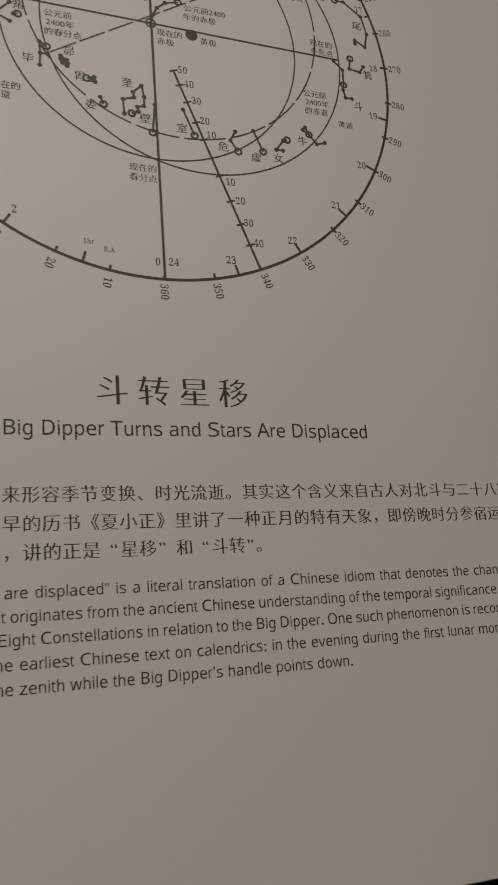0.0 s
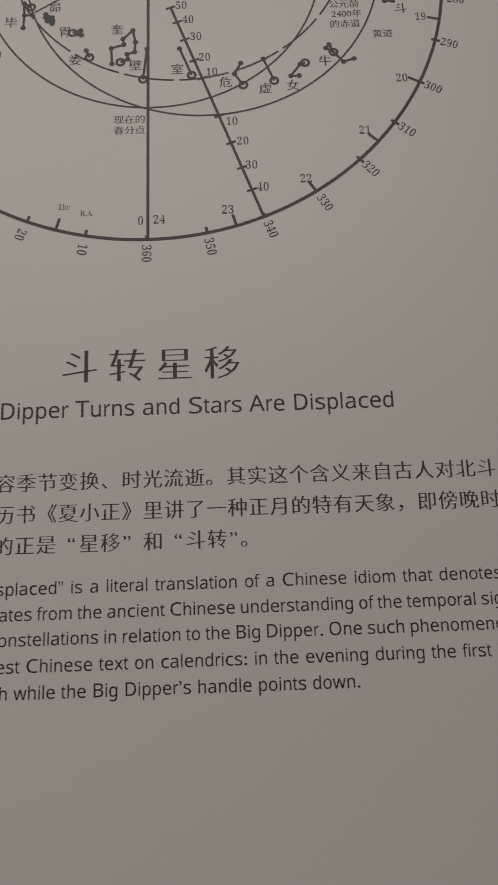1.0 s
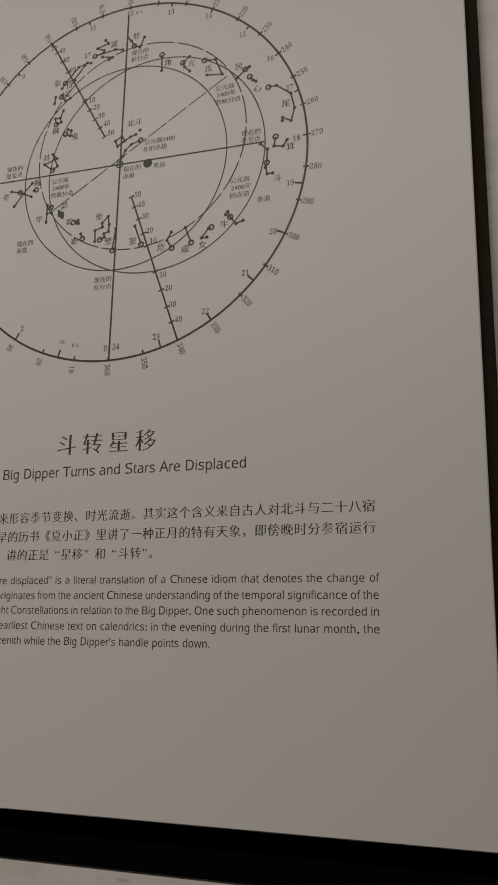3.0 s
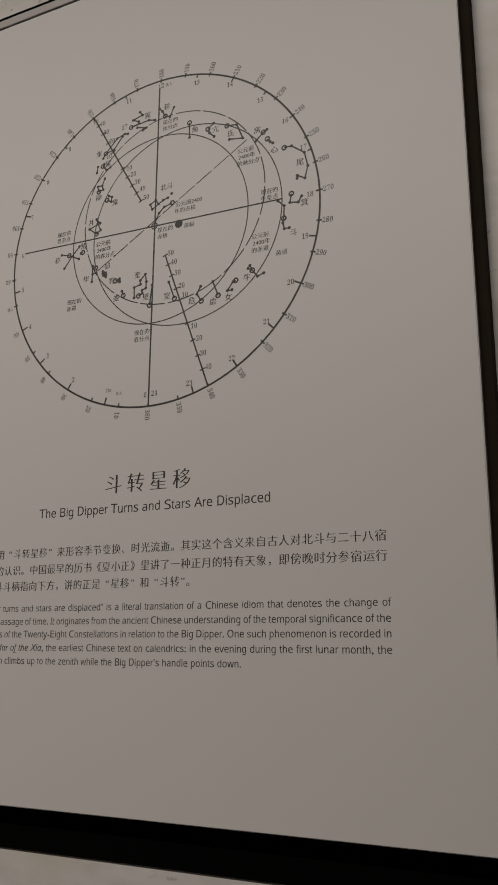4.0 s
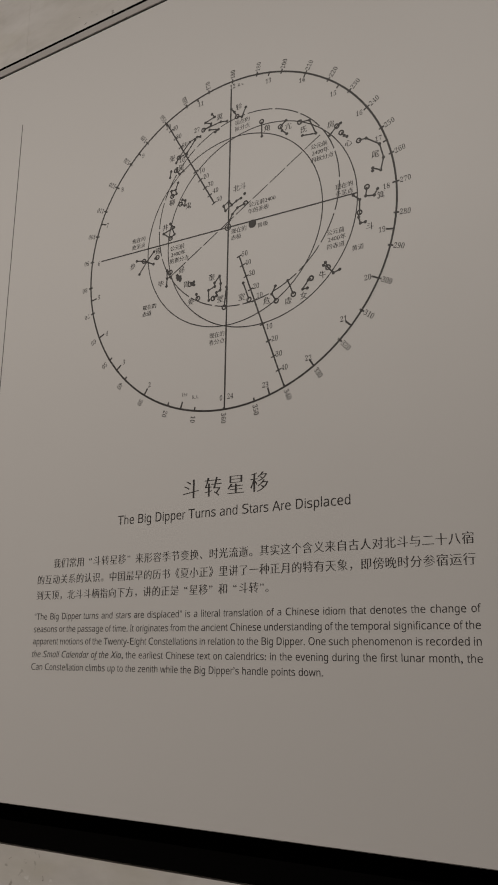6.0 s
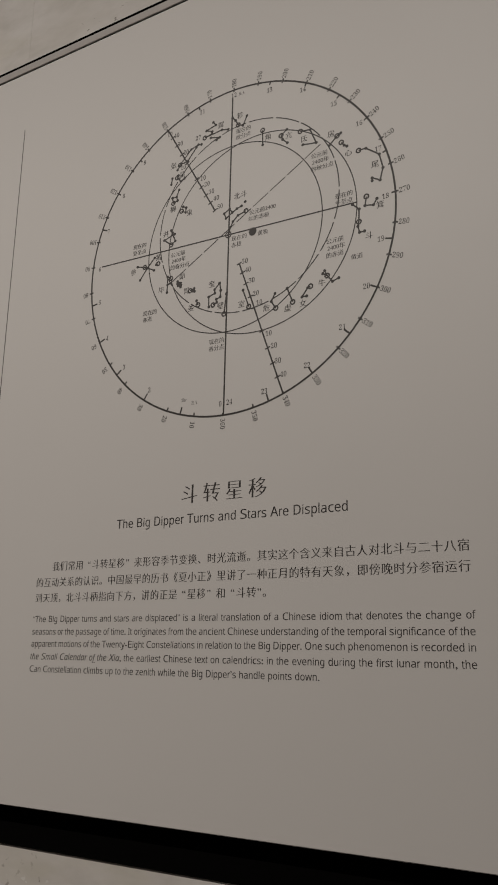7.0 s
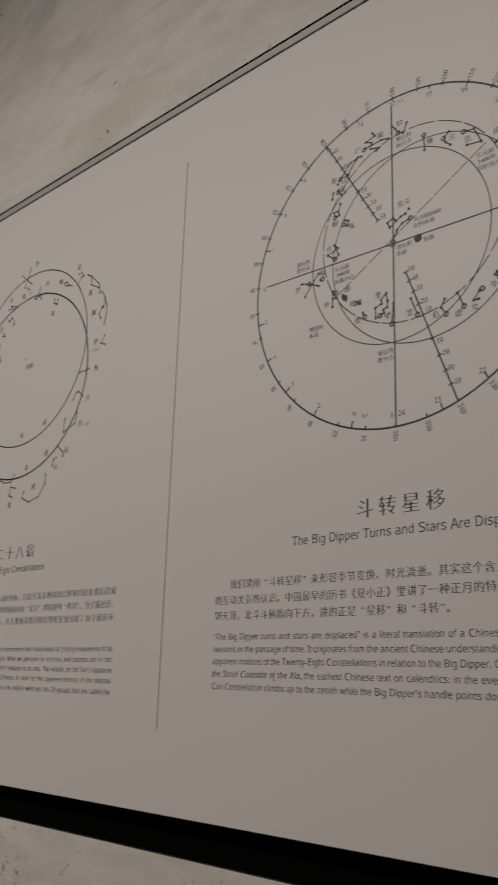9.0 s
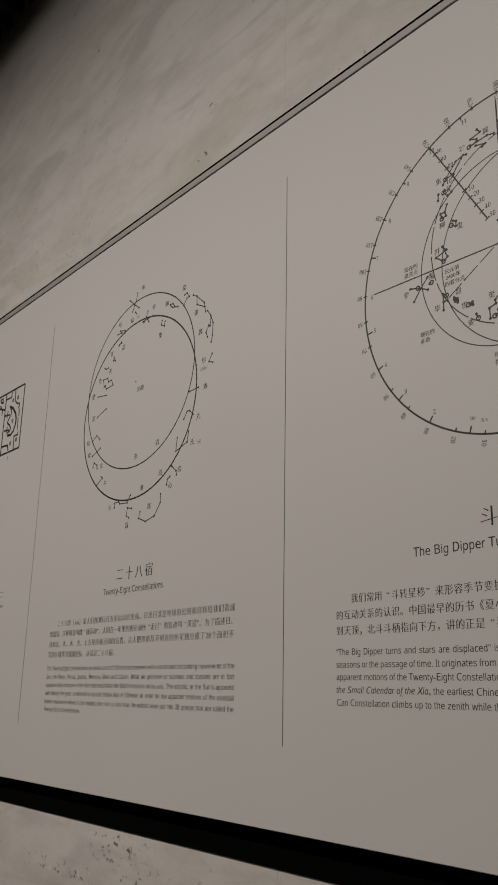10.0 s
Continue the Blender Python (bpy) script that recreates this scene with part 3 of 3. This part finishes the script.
name(chart, "娄", -87, 1925)
name(chart, "奎", -37, 1967)
name(chart, "壁", -15, 1915)
name(chart, "室", 35, 1908)
note(chart, "现在的|夏至点", -230.8, 2093.2)
note(chart, "公元前|2400年|的春分点", -120, 2042)
note(chart, "现在的|赤道", -194, 1929)
note(chart, "现在的|春分点", -22, 1833)
number(chart, "5", -336, 1989)
number(chart, "4", -308, 1899)
number(chart, "3", -256, 1824)
number(chart, "2", -185, 1762)
number(chart, "0", -9, 1707)
number(chart, "24", 12, 1708)
number(chart, "6", -342, 2071)
tiny(chart, "1hr", -96, 1728)
tiny(chart, "R.A.", -70, 1719)
tiny(chart, "R.A.", 25.6, 2395.2)
name(chart, "危", 92, 1888)
name(chart, "虚", 139, 1878)
name(chart, "女", 172, 1881)
name(chart, "牛", 212, 1914)
number(chart, "50", 41, 2000)
number(chart, "40", 49, 1979)
number(chart, "30", 58, 1954)
number(chart, "20", 68, 1924)
number(chart, "10", 76, 1903)
number(chart, "10", 98, 1834)
number(chart, "20", 110, 1807)
number(chart, "30", 119, 1775)
number(chart, "40", 131, 1746)
number(chart, "20", 302, 1887)
number(chart, "21", 253, 1817)
number(chart, "22", 181, 1755)
number(chart, "23", 90, 1718)

# -- second column: the ring of the twenty-eight constellations --
ink = Print()
ink.ring(-1307, 2050.3, 312.5, 290.3, 5.0, turn=171, steps=200)
chart = ink.done("constellation_chart", panel, label="chart of two crossing circles with constellations in black line")
ink = Print()
ink.ring(-1307, 2139.3, 297.1, 280.2, 3.8, turn=173, steps=200)
ink.disc(-1314.5, 2136.3, 3.0)
ink.done("chart_circle", chart)
figure(chart, [[(-1380.7, 2436.9), (-1350.3, 2411.4), (-1321.9, 2390.9)], [(-1336.4, 2448.7), (-1342.3, 2421.4), (-1360.2, 2389.2)]])
figure(chart, [[(-1343.1, 2382), (-1335, 2374.9)]])
figure(chart, [[(-1072.8, 2344.6), (-1060.7, 2346.5), (-1048.5, 2331.2), (-1059.6, 2330.3), (-1074.7, 2311.2)]])
figure(chart, [[(-1028.4, 2328.1), (-1010.2, 2317.8), (-972.8, 2284.2), (-965.7, 2252.8)], [(-1010.2, 2317.8), (-1008.1, 2290.5), (-969.8, 2270)]])
figure(chart, [[(-955.6, 2252.8), (-939.4, 2231.4), (-928.3, 2206.1), (-929.1, 2168.8), (-934.1, 2149.6)], [(-939.4, 2231.4), (-942.3, 2201.2), (-948.4, 2205.3), (-959.4, 2187.2), (-952.3, 2171)]])
figure(chart, [[(-927.9, 2113.3), (-940.9, 2093.2), (-923.8, 2086)]])
figure(chart, [[(-1028.2, 2027.3), (-985, 2029)]])
figure(chart, [[(-1268.4, 2360.2), (-1276.3, 2342), (-1259.1, 2320.7)], [(-1294.4, 2332.1), (-1268.2, 2332.9), (-1239, 2334.7)], [(-1276.3, 2342), (-1288.3, 2327)]])
figure(chart, [[(-1104.9, 2318.5), (-1135.2, 2325.8), (-1145.3, 2338), (-1132.2, 2337.9), (-1123.1, 2326.8)]])
figure(chart, [[(-1185.4, 2299.9), (-1188.4, 2285.8), (-1172.2, 2277.6), (-1169.3, 2291.7)]])
figure(chart, [[(-1442.6, 2335.2), (-1418.4, 2334), (-1428.5, 2344.2), (-1399.2, 2335.9), (-1402.2, 2328.8)]])
figure(chart, [[(-1430.2, 2291.6), (-1417.2, 2301.6)], [(-1431.3, 2294.7), (-1414.1, 2297.6)]])
figure(chart, [[(-1460.2, 2249.4), (-1456.2, 2259.5), (-1448.1, 2245.3), (-1460.2, 2249.4)]])
figure(chart, [[(-1512.5, 2236.7), (-1501.4, 2230.5), (-1488.3, 2232.5)]])
figure(chart, [[(-1488.1, 2195.1), (-1481.9, 2180.9), (-1462.8, 2181.8), (-1452.6, 2162.5), (-1492.9, 2158.8), (-1500, 2171.9), (-1508, 2169), (-1515.3, 2196.3), (-1488.1, 2195.1)]])
figure(chart, [[(-1544.1, 2144), (-1490.7, 2136.6)]])
figure(chart, [[(-1538.6, 2071.3), (-1484.3, 2088.1)]])
figure(chart, [[(-1558.2, 1992.8), (-1533.1, 2007.8), (-1510.9, 1990.5)]])
figure(chart, [[(-1550.8, 1941.4), (-1504.6, 1959.2)]])
figure(chart, [[(-1542.5, 1902.1), (-1536.6, 1916.1), (-1517.4, 1904.9), (-1515.3, 1893.8)]])
figure(chart, [[(-1507.9, 1839.5), (-1477.8, 1855.3), (-1485.9, 1861.4)]])
figure(chart, [[(-1393.7, 1747.2), (-1394.8, 1761.2), (-1369.7, 1762.1), (-1361.6, 1754), (-1321.4, 1751.7), (-1306.4, 1772.7)]])
figure(chart, [[(-1294.2, 1730.4), (-1318.3, 1735.6), (-1322.2, 1711.5), (-1307.1, 1704.4)]])
figure(chart, [[(-1247.9, 1714), (-1253.8, 1695), (-1217.6, 1680.7), (-1173.4, 1690.4), (-1145.5, 1725.4), (-1146.6, 1750.5)]])
figure(chart, [[(-1118.6, 1772.4), (-1115.6, 1787.5), (-1104.6, 1793.4)]])
figure(chart, [[(-1100.7, 1825.5), (-1075.5, 1805.3), (-1072.4, 1793.2)]])
figure(chart, [[(-1076.9, 1901.8), (-1080.8, 1862.6), (-1028.6, 1879.3), (-1023.7, 1908.5)]])
figure(chart, [[(-1049, 1949.9), (-1035, 1970), (-1022.9, 1969.9), (-1005.8, 1954.7)]])
name(chart, "参", -1303.1, 2455.6, 20.0)
name(chart, "井", -1234.1, 2364, 20.0)
name(chart, "柳", -1162.5, 2348.3, 20.0)
name(chart, "星", -1074.9, 2368.9, 20.0)
name(chart, "张", -1009, 2266.3, 20.0)
name(chart, "翼", -985.6, 2197.5, 20.0)
name(chart, "轸", -964.1, 2104.5, 20.0)
name(chart, "觜", -1359.1, 2358.8, 20.0)
tiny(chart, "（zī）", -1325.1, 2360.8, 14.0)
name(chart, "毕", -1431.7, 2366.5, 20.0)
name(chart, "昴", -1400.9, 2278.3, 20.0)
name(chart, "胃", -1472.5, 2275.8, 20.0)
name(chart, "娄", -1474.1, 2217.2, 20.0)
name(chart, "奎", -1536.4, 2198.5, 20.0)
name(chart, "壁", -1572.4, 2151.3, 20.0)
name(chart, "鬼", -1191.2, 2253.5, 20.0)
name(chart, "角", -953.8, 2024.8, 20.0)
name(chart, "北极", -1287.1, 2106.8, 20.0)
tiny(chart, "（zhěn）", -963, 2080.3, 14.0)
tiny(chart, "（dī）", -973.3, 1868.9, 14.0)
name(chart, "室", -1561.8, 2072.5, 20.0)
name(chart, "危", -1583.4, 1993, 20.0)
name(chart, "虚", -1571, 1949.6, 20.0)
name(chart, "女", -1489.2, 1898.7, 20.0)
name(chart, "牛", -1459.6, 1836.1, 20.0)
name(chart, "斗", -1421.9, 1751.4, 20.0)
name(chart, "箕", -1316, 1682.3, 20.0)
name(chart, "尾", -1201.7, 1723.7, 20.0)
name(chart, "心", -1101.5, 1768.3, 20.0)
name(chart, "房", -1059.4, 1807.2, 20.0)
name(chart, "氐", -1003.5, 1875.1, 20.0)
name(chart, "亢", -980.6, 1943.4, 20.0)
name(chart, "赤", -1289, 1889.2, 20.0)
name(chart, "道", -1176.5, 1909.6, 20.0)
name(chart, "黄", -1246.2, 1784.3, 20.0)
name(chart, "道", -1153.9, 1814.9, 20.0)

# -- third column: a square line ornament, its number and the end of a caption --
ink = Print()
for a, b in (((-2119, 2090), (-2119, 2348)), ((-2119, 2348), (-2377, 2348)), ((-2377, 2090), (-2377, 2348)), ((-2119, 2090), (-2377, 2090)), ((-2281, 2090), (-2281, 2348))):
    ink.stroke(a, b, 8.0)
chart = ink.done("square_ornament", panel, label="square ornament of curved lines printed in black")


def flourish(lines, width):
    ink = Print()
    for line in lines:
        for a, b in zip(line, line[1:]):
            ink.stroke(a, b, width)
        for p in line:
            ink.disc(*p, width / 2, 10)
    return ink.done("flourish", chart)


flourish([[(-2232, 2348), (-2231, 2321), (-2279, 2322)]], 7.5)
flourish([[(-2216, 2100), (-2224, 2121), (-2275, 2124)]], 8.5)
flourish([[(-2199, 2342), (-2194, 2297), (-2173, 2280), (-2155, 2278), (-2152, 2265), (-2161, 2259)]], 7.0)
flourish([[(-2149, 2251), (-2148, 2225)]], 6.5)
flourish([[(-2153, 2217), (-2149, 2171)]], 6.5)
flourish([[(-2141, 2157), (-2142, 2146), (-2173, 2147), (-2168, 2096)]], 7.0)
flourish([[(-2236, 2282), (-2207, 2269), (-2180, 2243), (-2169, 2217), (-2172, 2191), (-2184, 2171), (-2206, 2159), (-2233, 2163)]], 11.0)
flourish([[(-2236, 2282), (-2220, 2264), (-2219, 2247), (-2230, 2236), (-2247, 2222), (-2246, 2216), (-2222, 2201), (-2212, 2186), (-2220, 2177), (-2236, 2175)]], 8.0)
flourish([[(-2252, 2266), (-2256, 2243)], [(-2275, 2253), (-2233, 2248)]], 7.5)
flourish([[(-2245, 2199), (-2248, 2176)], [(-2270, 2189), (-2228, 2184)]], 7.5)
flourish([[(-2334, 2296), (-2283, 2280)], [(-2334, 2333), (-2312, 2335), (-2307, 2314), (-2330, 2324), (-2334, 2333)]], 7.5)
flourish([[(-2330, 2307), (-2306, 2282), (-2309, 2266)]], 7.5)
for x, z in ((-2171, 2305), (-2215, 2304), (-2202, 2216), (-2201, 2123), (-2151, 2129)):
    ink = Print()
    ink.ring(x, z, 5.0, 6.5, 5.0, steps=16)
    ink.done("ornament_dot", chart)
for z, x in ((1545.3, -2120.7), (1529.2, -2120.6), (1495.1, -2119.2)):
    ink = Print()
    ink.stroke((x - 190, z), (x, z), 2.5 if z > 1500 else 9.0)
    ink.done("caption_bar", panel, FAINT)
ink = Print()
ink.stroke((-2215, 2066), (-2207, 2066), 14.0)
ink.done("caption_bar", panel, FAINT)

# ---- travertine slabs of the wall, last ----
SLAB_W, SLAB_H = 1.188, 2.475
bm = bmesh.new()
bmesh.ops.create_cube(bm, size=1)
for v in bm.verts:
    v.co = (v.co.x * (SLAB_W - 0.0003), v.co.y * 0.02, v.co.z * (SLAB_H - 0.0025))
bmesh.ops.bevel(bm, geom=bm.edges[:], offset=0.0002, segments=1, affect="EDGES")
slab_mesh = bpy.data.meshes.new("slab")
bm.to_mesh(slab_mesh)
bm.free()
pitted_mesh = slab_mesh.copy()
slab_mesh.materials.append(STONE)
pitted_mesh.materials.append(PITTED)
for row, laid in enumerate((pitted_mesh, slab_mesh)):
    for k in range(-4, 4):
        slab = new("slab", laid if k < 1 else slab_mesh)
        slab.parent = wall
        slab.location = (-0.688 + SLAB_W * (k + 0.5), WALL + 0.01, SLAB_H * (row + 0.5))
